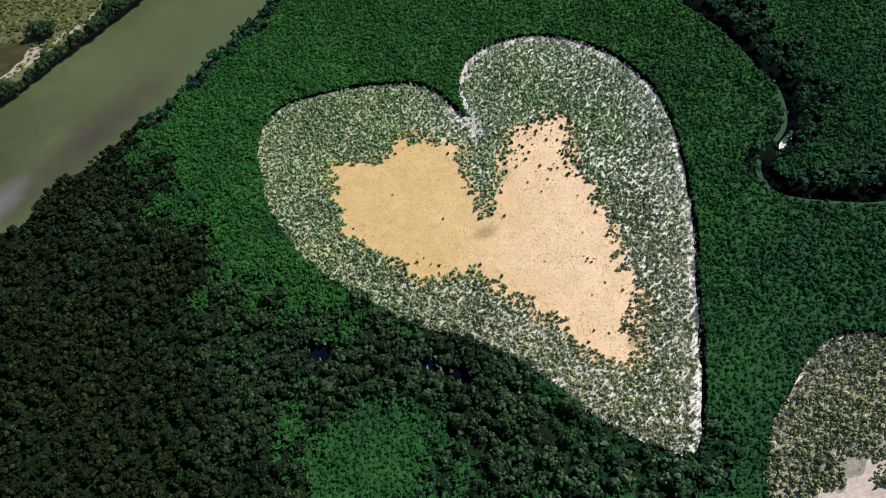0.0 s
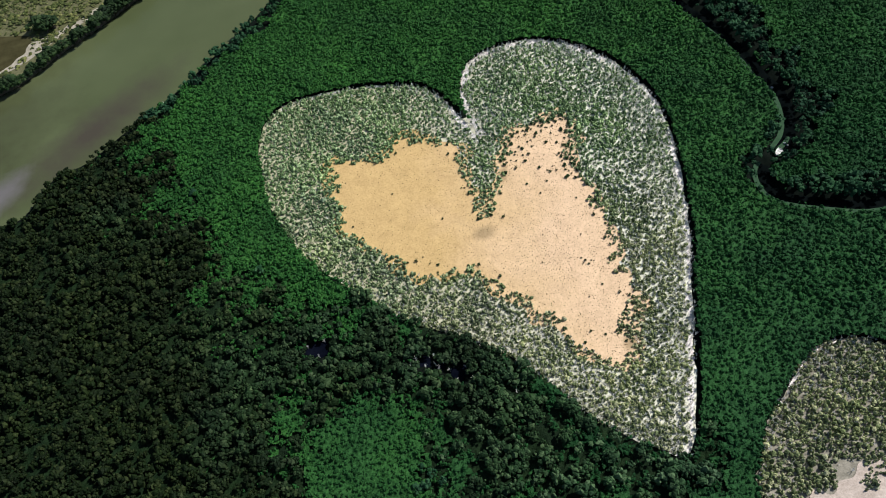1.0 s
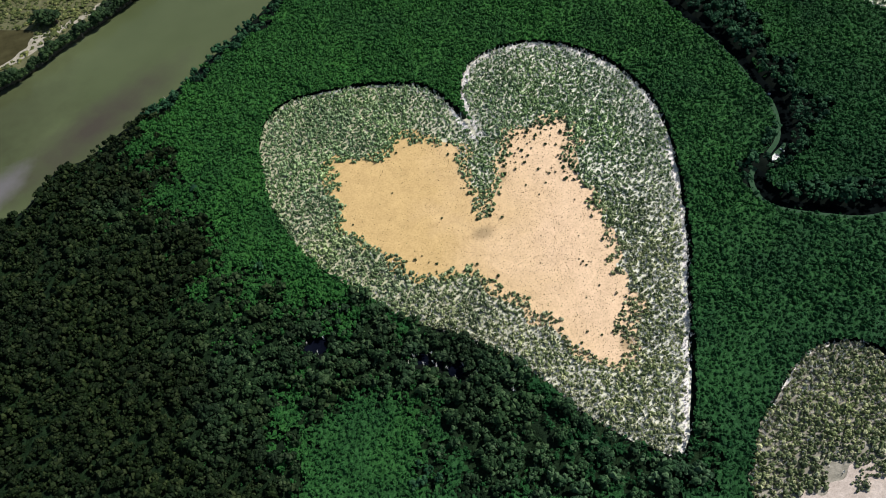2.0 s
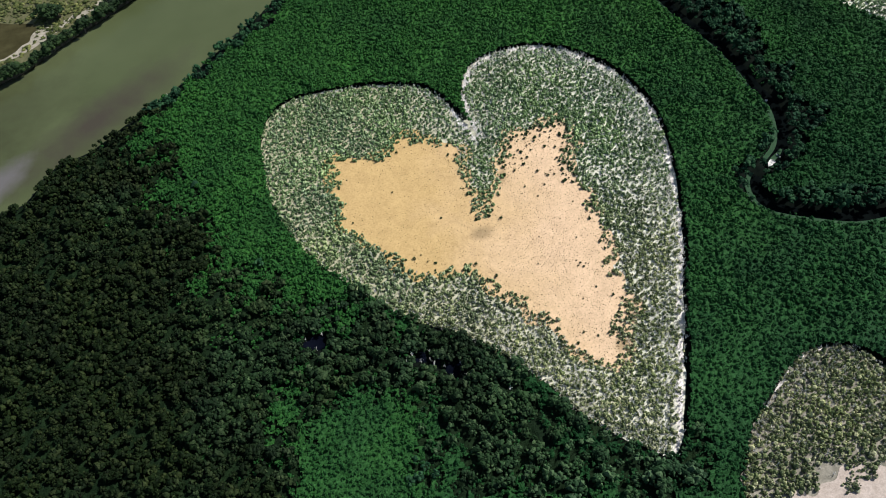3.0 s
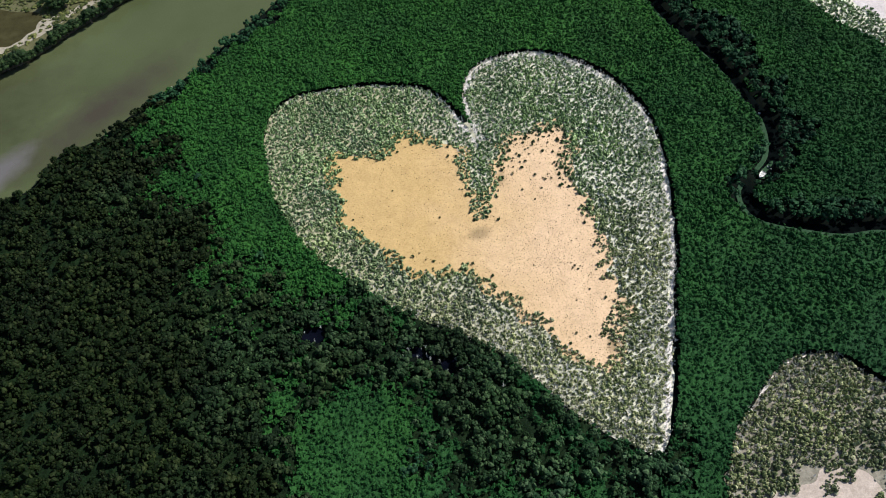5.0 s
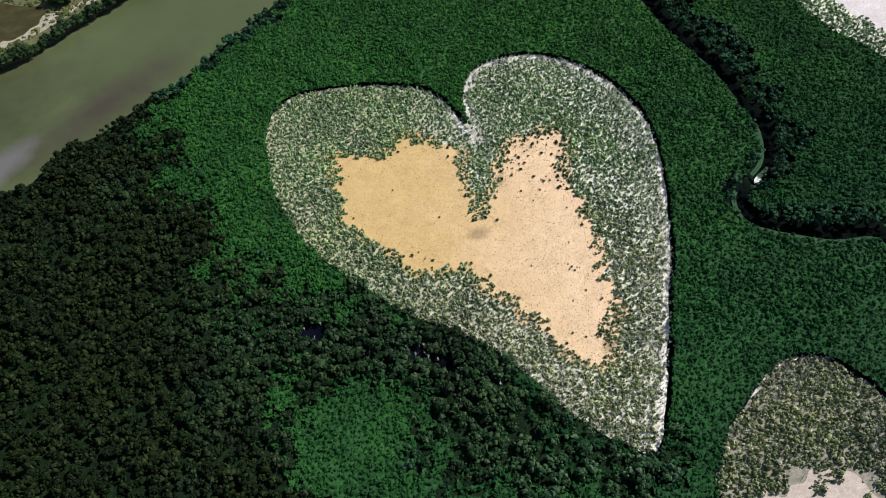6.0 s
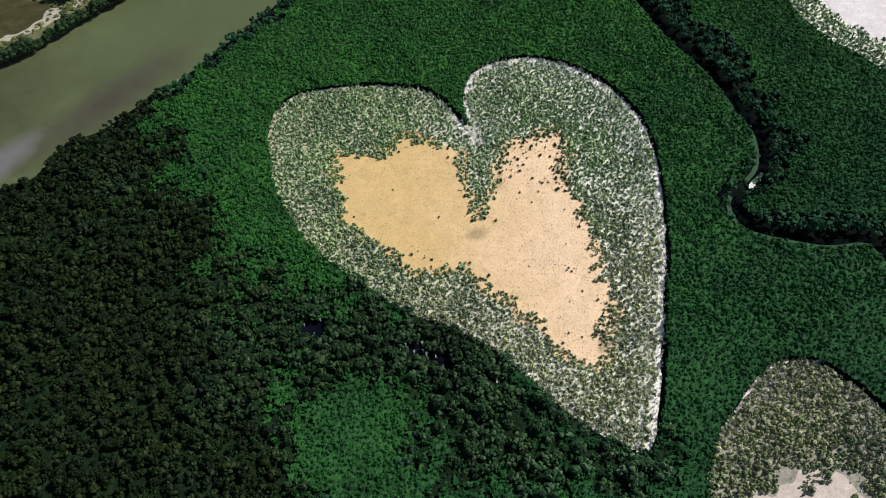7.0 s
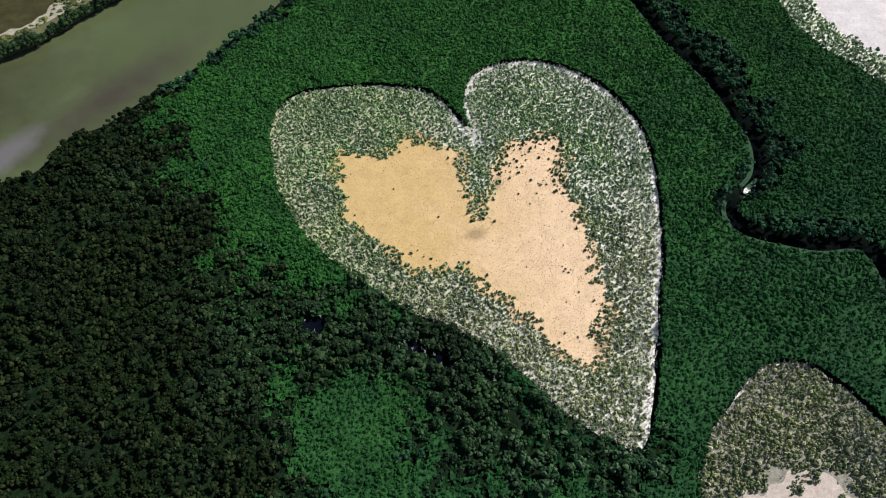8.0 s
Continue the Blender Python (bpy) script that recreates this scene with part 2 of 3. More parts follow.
def tan_salt():
    """Bare salt flat: ochre in the western lobe, pinker and paler in the eastern one."""
    m, n, l, b = material("ochre_salt_flat", 0.88, 0.15)
    g, sep = n.new("ShaderNodeNewGeometry"), n.new("ShaderNodeSeparateXYZ")
    l.new(g.outputs["Position"], sep.inputs[0])
    wide = n.new("ShaderNodeMath")
    wide.operation = "MULTIPLY_ADD"
    wide.inputs[1].default_value = 90.0
    l.new(noise_node(n, l, 45, 4), wide.inputs[0])
    l.new(sep.outputs[0], wide.inputs[2])
    lobe = n.new("ShaderNodeMapRange")
    lobe.inputs[1].default_value, lobe.inputs[2].default_value = 18.0, 86.0
    l.new(wide.outputs[0], lobe.inputs[0])
    base = mixed(n, l, lobe.outputs[0], (0.54, 0.38, 0.172), (0.68, 0.495, 0.32))
    blot = ramp(n, l, noise_node(n, l, 9, 5, 0.65, 3), [(0.3, (0.88, 0.87, 0.86)), (0.7, (1.08, 1.08, 1.08))])
    grain = ramp(n, l, noise_node(n, l, 0.9, 3, 0.7), [(0.28, (0.8, 0.78, 0.75)), (0.6, (1.06, 1.06, 1.06))])
    c = mixed(n, l, 1.0, mixed(n, l, 1.0, base, blot, "MULTIPLY"), grain, "MULTIPLY")
    for x, y, turn, long, wide in ((-0.2, -2.3, 12, 7, 5.0), (16.5, 34.6, 70, 7.5, 2.8), (54.4, -78.6, 50, 5, 4)):
        k, w, r = n.new("ShaderNodeMapping"), n.new("ShaderNodeVectorMath"), n.new("ShaderNodeMapRange")
        k.vector_type, w.operation = "TEXTURE", "LENGTH"
        k.inputs["Location"].default_value, k.inputs["Rotation"].default_value = (x, y, 0), (0, 0, radians(turn))
        k.inputs["Scale"].default_value = (long, wide, 1000.0)
        l.new(g.outputs["Position"], k.inputs[0]), l.new(k.outputs[0], w.inputs[0]), l.new(w.outputs["Value"], r.inputs[0])
        r.inputs[1].default_value, r.inputs[2].default_value, r.inputs[4].default_value = 1.1, 0.4, 0.75
        c = mixed(n, l, r.outputs[0], c, mixed(n, l, 1.0, grain, (0.3, 0.22, 0.12), "MULTIPLY"))
    l.new(c, b.inputs["Base Color"])
    bump(n, l, b, noise_node(n, l, 0.7, 3), 0.05, 0.5)
    return m


TAN = tan_salt()


def litter_mud():
    """Mud under the scrub: olive-tan in the west, bleached paler towards the east."""
    m, n, l, b = material("pale_litter_mud", 0.9, 0.15)
    g, sep, east = n.new("ShaderNodeNewGeometry"), n.new("ShaderNodeSeparateXYZ"), n.new("ShaderNodeMapRange")
    l.new(g.outputs["Position"], sep.inputs[0]), l.new(sep.outputs[0], east.inputs[0])
    east.inputs[1].default_value, east.inputs[2].default_value = -53.0, 80.0
    spot = noise_node(n, l, 3.0, 5, 0.7)
    west_tone = ramp(n, l, spot, [(0.3, (0.3, 0.29, 0.19)), (0.7, (0.58, 0.55, 0.39))])
    east_tone = ramp(n, l, spot, [(0.3, (0.5, 0.495, 0.4)), (0.7, (0.84, 0.82, 0.72))])
    c = mixed(n, l, east.outputs[0], west_tone, east_tone)
    c = mixed(n, l, 1.0, c, ramp(n, l, noise_node(n, l, 0.6, 3), [(0.3, (0.78, 0.8, 0.78)), (0.7, (1.15, 1.15, 1.15))]), "MULTIPLY")
    l.new(c, b.inputs["Base Color"])
    bump(n, l, b, noise_node(n, l, 0.4, 3), 0.06, 0.5)
    return m


LITTER = litter_mud()
GREY_LITTER = soil("grey_litter_mud", (0.15, 0.142, 0.108), (0.34, 0.315, 0.26), 3.0, 0.6)


def river_water():
    """Turbid water, broadly darkened in the west, with a darker drift of silt along the near bank and a grey shoal
    downstream.
    """
    m, n, l, b = material("turbid_river_water", 0.2, 0.16)
    g = n.new("ShaderNodeNewGeometry")

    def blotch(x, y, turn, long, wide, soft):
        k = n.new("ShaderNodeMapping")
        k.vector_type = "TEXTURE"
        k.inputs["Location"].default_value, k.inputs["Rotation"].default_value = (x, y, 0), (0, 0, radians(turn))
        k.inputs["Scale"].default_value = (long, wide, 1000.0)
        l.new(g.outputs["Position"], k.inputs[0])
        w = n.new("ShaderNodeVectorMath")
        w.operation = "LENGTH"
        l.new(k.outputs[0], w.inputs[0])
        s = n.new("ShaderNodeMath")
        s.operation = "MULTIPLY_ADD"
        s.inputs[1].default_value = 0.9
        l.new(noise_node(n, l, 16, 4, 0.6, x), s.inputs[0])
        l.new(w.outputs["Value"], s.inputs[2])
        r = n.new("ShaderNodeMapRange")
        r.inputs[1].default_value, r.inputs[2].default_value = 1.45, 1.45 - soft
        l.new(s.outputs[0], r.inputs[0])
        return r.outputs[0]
    c = ramp(n, l, noise_node(n, l, 60, 3, 0.5), [(0.3, (0.066, 0.083, 0.036)), (0.7, (0.088, 0.108, 0.05))])
    # broad western patch: darker silty water, with the view's edge falloff painted in
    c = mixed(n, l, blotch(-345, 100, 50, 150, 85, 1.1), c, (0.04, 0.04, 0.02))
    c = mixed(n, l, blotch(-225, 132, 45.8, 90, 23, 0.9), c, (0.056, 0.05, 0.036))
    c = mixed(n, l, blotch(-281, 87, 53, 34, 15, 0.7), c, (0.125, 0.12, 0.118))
    l.new(c, b.inputs["Base Color"])
    bump(n, l, b, noise_node(n, l, 1.2, 3), 0.03, 0.25)
    return m


RIVER = river_water()


def still_water(name, dark, light):
    m, n, l, b = material(name, 0.3, 0.03)
    b.inputs["IOR"].default_value = 1.12
    l.new(ramp(n, l, noise_node(n, l, 9, 3), [(0.35, dark), (0.65, light)]), b.inputs["Base Color"])
    return m


CREEK = still_water("creek_water", (0.0012, 0.002, 0.0022), (0.0035, 0.0055, 0.0055))
LAGOON_WATER = still_water("brown_lagoon_water", (0.038, 0.035, 0.016), (0.06, 0.056, 0.026))
POOL = still_water("dark_pool_water", (0.0018, 0.0026, 0.006), (0.005, 0.0065, 0.013))


def paint(name, colour, rough=0.5):
    m, n, l, b = material(name, rough, 0.4)
    s = ramp(n, l, noise_node(n, l, 0.4, 4), [(0.3, tuple(v * 0.8 for v in colour)), (0.6, colour)])
    l.new(s, b.inputs["Base Color"])
    return m


WHITE_HULL = paint("weathered_white_paint", (0.8, 0.79, 0.76))
GREY_DECK = paint("grey_boat_deck", (0.25, 0.25, 0.26))
PALE_DECK = paint("pale_boat_deck", (0.62, 0.62, 0.6))


# ---- mesh helpers ----
def mesh_from(name, verts, faces, mat, smooth=False):
    """A mesh from arrays of vertices and of faces with one count of corners."""
    me = bpy.data.meshes.new(name)
    faces = np.asarray(faces, np.int32)
    me.vertices.add(len(verts))
    me.vertices.foreach_set("co", np.asarray(verts, np.float32).ravel())
    me.loops.add(faces.size)
    me.loops.foreach_set("vertex_index", faces.ravel())
    me.polygons.add(len(faces))
    me.polygons.foreach_set("loop_start", np.arange(len(faces), dtype=np.int32) * faces.shape[1])
    me.polygons.foreach_set("loop_total", np.full(len(faces), faces.shape[1], np.int32))
    me.update(calc_edges=True)
    if not smooth:
        me.shade_flat()
    me.materials.append(mat)
    return me


def setting(name, verts, faces, mat, label, category, kind="structure", smooth=False):
    return tagged(new(name, mesh_from(name, verts, faces, mat, smooth)), label, category, kind=kind)


def part(name, data, parent, label=""):
    ob = new(name, data)
    ob.parent = parent
    return tagged(ob, label)


def ball(level):
    bm = bmesh.new()
    bmesh.ops.create_icosphere(bm, subdivisions=level, radius=1.0)
    v = np.array([x.co[:] for x in bm.verts])
    f = np.array([[x.index for x in y.verts] for y in bm.faces])
    bm.free()
    return v, f


BALL_1, BALL_2 = ball(1), ball(2)


def trimmed(v, f, floor):
    """Drops the faces that lie wholly under floor."""
    f = f[(v[f][:, :, 2] > floor).any(1)]
    used = np.unique(f)
    back = np.zeros(len(v), int)
    back[used] = np.arange(len(used))
    return v[used], back[f]


def lumpy(g, base, rough):
    v, f = base
    return v * (1 + (g.random(len(v)) - 0.5) * 2 * rough)[:, None], f


def joined(pieces):
    vs, fs, at = [], [], 0
    for v, f in pieces:
        vs.append(v), fs.append(f + at)
        at += len(v)
    return np.concatenate(vs), np.concatenate(fs)


def low_crown(g):
    """A low, ragged crown drawn out to one side: a broad lump with smaller ones breaking out of it."""
    pieces = []
    for k in range(3):
        v, f = lumpy(g, BALL_1, 0.5)
        r = (0.9, 0.66, 0.5)[k] * (0.75 + 0.5 * g.random())
        v = v * (0.7 + 0.6 * g.random(3)) * (r, r, r * 0.95)
        t = g.random() * 6.283
        c = np.array([math.cos(t) * 1.5, math.sin(t) * 0.6, 0.5 * g.random()]) * (0.0 if k == 0 else 0.75 + 0.4 * g.random())
        pieces.append(trimmed(v + c, f, 0.0))
    return joined(pieces)


def clump_crown(g, clumps=9, small=0.36):
    """A broad crown of many leaf clumps over a dome, with gaps between them."""
    pieces = []
    for i in range(clumps):
        u = math.acos(1 - 0.95 * (i + 0.3) / clumps)
        t = i * 2.4 + g.random() * 0.9
        r = small * (0.6 + 0.95 * g.random() ** 1.5)
        v, f = lumpy(g, BALL_1, 0.36)
        v, f = trimmed(v * (0.75 + 0.5 * g.random(3)), f, -0.12)
        c = np.array([math.sin(u) * math.cos(t), math.sin(u) * math.sin(t), math.cos(u) * 0.8]) * (0.66 + 0.25 * g.random())
        pieces.append((v * r * (1, 1, 0.85) + c, f))
    return joined(pieces)


def twigs(g, count=7):
    """A bare, bleached shrub: thin tapered stems that lean out from one foot."""
    pieces = []
    for i in range(count):
        t, lean = g.random() * 6.283, 0.15 + 0.6 * g.random()
        tip = np.array([math.cos(t) * lean, math.sin(t) * lean, 0.7 + 0.7 * g.random()])
        side = np.array([-math.sin(t), math.cos(t), 0]) * 0.1
        rise = np.array([0, 0, 0.16])
        v = np.array([side, -side, rise, tip + side * 0.4, tip - side * 0.4, tip + rise * 0.4])
        f = np.array([(0, 3, 1), (1, 3, 4), (1, 4, 2), (2, 4, 5), (2, 5, 0), (0, 5, 3), (3, 5, 4)])
        pieces.append((v, f))
    return joined(pieces)


def spread(shapes, q, z, size, high, g):
    """Copies of the shapes at the points q, joined into one array of vertices and faces."""
    vs, fs, at = [], [], 0
    pick, turn = g.integers(0, len(shapes), len(q)), g.random(len(q)) * 6.283
    for k, (v, f) in enumerate(shapes):
        i = np.where(pick == k)[0]
        if not len(i):
            continue
        c, s = np.cos(turn[i])[:, None], np.sin(turn[i])[:, None]
        w = np.empty((len(i), len(v), 3))
        w[:, :, 0] = (v[:, 0] * c - v[:, 1] * s) * size[i][:, None] + q[i, 0][:, None]
        w[:, :, 1] = (v[:, 0] * s + v[:, 1] * c) * size[i][:, None] + q[i, 1][:, None]
        w[:, :, 2] = v[:, 2] * high[i][:, None] + z[i][:, None]
        vs.append(w.reshape(-1, 3))
        fs.append((f[None] + (np.arange(len(i)) * len(v))[:, None, None] + at).reshape(-1, 3))
        at += len(i) * len(v)
    return np.concatenate(vs), np.concatenate(fs)


# ---- ground ----
def bed(q):
    """Height of the ground: level, and sunk under the river, the creek and the lagoon."""
    z = (field(q, 11, 5) - 0.5) * 0.25
    for d, deep in ((depth_in(q, river), 2.2), (5.0 - line_distance(q, creek_a), 2.6), (5.0 - line_distance(q, creek_b), 2.6)):
        z = z - np.clip(d / 3.0 + 0.4, 0, 1) * deep
    return z


def ground():
    near_x, near_y = np.arange(-380, 371, 3.0), np.arange(-300, 401, 3.0)
    far = np.array([3200.0, 1800.0, 1000.0, 600.0])
    xs, ys = np.r_[-far, near_x, far[::-1]], np.r_[-far, near_y, far[::-1]]
    gx, gy = np.meshgrid(xs, ys)
    q = np.stack([gx.ravel(), gy.ravel()], 1)
    z = bed(q)
    i = np.arange(len(q)).reshape(gx.shape)
    f = np.stack([i[:-1, :-1].ravel(), i[:-1, 1:].ravel(), i[1:, 1:].ravel(), i[1:, :-1].ravel()], 1)
    return setting("ground", np.c_[q, z], f, MUD, "muddy tidal ground under dense mangroves, darkened to imitate shade", "ground", smooth=True)


def sheet(name, loop, z, mat, label, category, rise=0.0, step=2.0, ragged=0.0, seed=1, kind="structure", grow=0.0):
    """A piece of ground or water that fills an outline, on a fine grid, with an uneven rim."""
    lo, hi = loop.min(0) - 12, loop.max(0) + 12
    gx, gy = np.meshgrid(np.arange(lo[0], hi[0], step), np.arange(lo[1], hi[1], step))
    q = np.stack([gx.ravel(), gy.ravel()], 1)
    d = depth_in(q, loop) + grow + (field(q, 7, seed) - 0.5) * ragged
    i = np.arange(len(q)).reshape(gx.shape)
    f = np.stack([i[:-1, :-1].ravel(), i[:-1, 1:].ravel(), i[1:, 1:].ravel(), i[1:, :-1].ravel()], 1)
    f = f[(d[f] > 0).any(1)]
    # the outermost corners are drawn in to the outline
    dy, dx = np.gradient(d.reshape(gx.shape), step)
    slope = np.maximum(dx.ravel() ** 2 + dy.ravel() ** 2, 0.3)
    pull = np.clip(np.where(d < 0, -d, 0) / slope, 0, 1.5 * step)
    q = q + np.stack([dx.ravel(), dy.ravel()], 1) * pull[:, None]
    used = np.unique(f)
    back = np.zeros(len(q), int)
    back[used] = np.arange(len(used))
    h = z + rise * (field(q[used], 9, seed + 3) - 0.5)
    return setting(name, np.c_[q[used], h], back[f], mat, label, category, kind, True)


def smooth_sheet(name, loop, z, mat, label, category):
    """A level sheet with a smooth rim."""
    from_top = [Vector((x, y, z)) for x, y in loop]
    return setting(name, [v[:] for v in from_top], geometry.tessellate_polygon([from_top]), mat, label, category)


def facing(q, loop):
    """How far the rim nearest to q faces the sun across the flat: 1 on its far side from the south-west, -1 on its near side."""
    return np.clip((depth_in(q, loop) - depth_in(q + (2.0, 1.5), loop)) / 2.5, -1, 1)


def heart_rim(q, loop):
    """Where the heart's rim is bleached: all round the eastern lobe, less over the western one, hardly in the south-west."""
    across = q[:, 0] - 0.26 * (q[:, 1] - 53)
    east = np.clip((across - 96) / 11, 0, 1) + ((q[:, 1] > 49 - 0.19 * q[:, 0]) & (q[:, 0] > -6))
    east = east + 0.55 * ((q[:, 1] > 75 - 0.2 * q[:, 0]) & (q[:, 0] > -106) & (q[:, 0] <= -6))
    return np.clip(east, 0, 1) * 2 - 1


def faint(q, loop):
    """A rim that is hardly bleached, least on its sunny side."""
    return -0.15 - 0.3 * np.clip(facing(q, loop), 0, 1)


def rim_band(name, loop, seed, label, bleached=facing):
    """The pale crust just inside a mudflat's rim, broad on its sunny side, broken and uneven."""
    lo, hi = loop.min(0) - 3, loop.max(0) + 3
    gx, gy = np.meshgrid(np.arange(lo[0], hi[0], 0.65), np.arange(lo[1], hi[1], 0.65))
    q = np.stack([gx.ravel(), gy.ravel()], 1)
    a = depth_in(q, loop)
    side = bleached(q, loop)
    wide = 0.9 + 2.0 * side + (field(q, 5, seed) - 0.5) * 4
    ok = (a + (field(q, 3, seed + 1) - 0.5) > 0) & (a < wide)
    i = np.arange(len(q)).reshape(gx.shape)
    f = np.stack([i[:-1, :-1].ravel(), i[:-1, 1:].ravel(), i[1:, 1:].ravel(), i[1:, :-1].ravel()], 1)
    f = f[ok[f].all(1)]
    used = np.unique(f)
    back = np.zeros(len(q), int)
    back[used] = np.arange(len(used))
    return setting(name, np.c_[q[used], np.full(len(used), 0.3)], back[f], RIM, label, "salt crust", smooth=True)


def beside(line, off):
    """The line moved off to its left-hand side."""
    t = np.gradient(line, axis=0)
    t /= np.linalg.norm(t, axis=1)[:, None]
    return line + np.stack([-t[:, 1], t[:, 0]], 1) * off


def ribbon(name, line, width, z, mat, label, category, off=0.0):
    t = np.gradient(line, axis=0)
    t /= np.linalg.norm(t, axis=1)[:, None]
    s = np.stack([-t[:, 1], t[:, 0]], 1) * (width / 2)
    line = line + s * (2 * off / width)
    n = len(line)
    v = np.c_[np.concatenate([line - s, line + s]), np.full(2 * n, z)]
    k = np.arange(n - 1)
    return setting(name, v, np.stack([k, k + 1, k + 1 + n, k + n], 1), mat, label, category)


ground()
wide_river = np.concatenate([near_bank + (2.0, -2.5), (far_bank + (-2.0, 2.5))[::-1]])
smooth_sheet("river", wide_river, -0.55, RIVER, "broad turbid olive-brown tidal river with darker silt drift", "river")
smooth_sheet("lagoon", lagoon, 0.24, LAGOON_WATER, "shallow brown lagoon behind the sandy river bank", "lagoon")
ribbon("creek_upper", creek_a, 6.4, -0.5, CREEK, "narrow winding tidal creek between mangroves", "creek")
ribbon("creek_lower", creek_b, 6.4, -0.5, CREEK, "narrow curving tidal creek between mangroves", "creek")
sheet("mudflat_heart", heart, 0.22, LITTER, "pale heart-shaped mudflat with sparse scrub and litter", "mudflat", 0.06, 1.2, 2.5, 4)
sheet("mudflat_second", second, 0.22, GREY_LITTER, "pale rounded mudflat with sparse scrub", "mudflat", 0.06, 1.0, 4.0, 7)
sheet("mudflat_third", pan, 0.22, LITTER, "pale rim of a white salt pan", "mudflat", 0.06, 2.5, 1.5, 9)
sheet("salt_flat_heart", flat, 0.34, TAN, "bare ochre salt flat in the shape of a heart", "salt flat", 0.05, 1.0, 9.0, 12, grow=4.5)
sheet("salt_flat_second", second_flat, 0.34, PINK_SALT, "pale pinkish bare salt flat inside scrub", "salt flat", 0.05, 1.0, 9.0, 15, grow=1.0)
sheet("salt_pan", pan_flat, 0.34, WHITE_SALT, "white salt pan with a pinkish crust", "salt pan", 0.05, 2.0, 3.0, 17)
ribbon("creek_bank_upper", creek_a, 2.6, 0.3, BANK_GRASS, "pale green muddy margin of the creek", "bank", -4.3)
ribbon("creek_bank_lower", creek_b, 2.6, 0.3, BANK_GRASS, "pale green muddy margin of the creek", "bank", -4.3)
rim_band("salt_rim_heart", heart, 18, "bleached pale crust round the heart-shaped mudflat", heart_rim)
rim_band("salt_rim_second", second, 28, "bleached pale crust round the rounded mudflat", faint)
rim_band("salt_rim_third", pan, 38, "bleached pale crust round the salt pan")

# ---- vegetation that nobody could count ----
island = np.concatenate([far_bank, np.array([(-470.0, 100.0), (-470.0, 480.0), (-60.0, 480.0)])])
rng = np.random.default_rng(11)


def in_pool(q, grow=0.0):
    hit = np.zeros(len(q), bool)
    for x, y, rx, ry in POOLS:
        hit |= ((q[:, 0] - x) / (rx + grow)) ** 2 + ((q[:, 1] - y) / (ry + grow)) ** 2 < 1
    return hit


def open_forest(q):
    """Where mangrove forest stands."""
    ok = depth_in(q, forest) > 0
    for loop in (heart, second, pan):
        a = depth_in(q, loop)
        ok &= a < 0.2
        rim = np.where(ok & (a > -4.0))[0]
        near = np.clip((depth_in(q[rim] + (0, 1.5), loop) - a[rim]) / 1.5, 0, 1)
        shade = np.clip((depth_in(q[rim] - (1.48, 0.25), loop) - a[rim]) / 1.5, 0, 1)
        ok[rim] = a[rim] < 0.2 - 0.9 * near - 1.7 * shade
    ok &= (depth_in(q, river) < -3.6) & (depth_in(q, island) < 0)
    for creek in (creek_a, creek_b):
        ok &= (line_distance(q, creek) > 2.1) & (line_distance(q, beside(creek, -1.9)) > 3.9)
    landing = np.array([(167.0, 22.4), (163.9, 18.7), (158.6, 13.6), (157.1, 12.2)])
    ok &= (line_distance(q, landing) > 2.2) & (line_distance(q + (0, 2.6), landing) > 2.2)
    return ok & ~in_pool(q) & ~in_pool(q + (0, 2.5))


def tall_share(q):
    """1 where the tall, coarse stand grows, 0 in the low, even one."""
    d = depth_in(q, tall) + (field(q, 30, 27) - 0.5) * 22 + (field(q, 14, 21) - 0.5) * 34 + (field(q, 5, 24) - 0.5) * 24 + (field(q, 1.3, 26) - 0.5) * 44
    d = np.maximum(d, 11 - line_distance(q, near_bank) + (field(q, 9, 22) - 0.5) * 18)
    c = np.minimum(line_distance(q - (4.5, 4.0), creek_a), line_distance(q - (1.0, 5.0), creek_b))
    d = np.maximum(d, 6.5 - c + (field(q, 12, 23) - 0.5) * 16)
    d = np.maximum(d, 7 - line_distance(q - (10.0, 8.0), creek_a) + (field(q, 12, 25) - 0.5) * 24)
    return d > 0


def stuff(name, data, mat, label, category):
    return tagged(new(name, mesh_from(name, *data, mat)), label, category, kind="stuff")


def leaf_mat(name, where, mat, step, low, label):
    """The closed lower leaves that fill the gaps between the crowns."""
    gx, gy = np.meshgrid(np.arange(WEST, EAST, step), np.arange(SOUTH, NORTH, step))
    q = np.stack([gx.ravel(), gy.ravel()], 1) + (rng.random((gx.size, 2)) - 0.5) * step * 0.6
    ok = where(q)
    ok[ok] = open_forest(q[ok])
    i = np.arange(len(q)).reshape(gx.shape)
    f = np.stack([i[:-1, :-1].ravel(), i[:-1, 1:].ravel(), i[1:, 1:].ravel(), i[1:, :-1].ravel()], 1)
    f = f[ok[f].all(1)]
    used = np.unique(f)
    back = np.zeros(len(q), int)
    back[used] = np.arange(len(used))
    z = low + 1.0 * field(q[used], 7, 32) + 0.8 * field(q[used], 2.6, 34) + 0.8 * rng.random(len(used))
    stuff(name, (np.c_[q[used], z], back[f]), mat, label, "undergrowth")


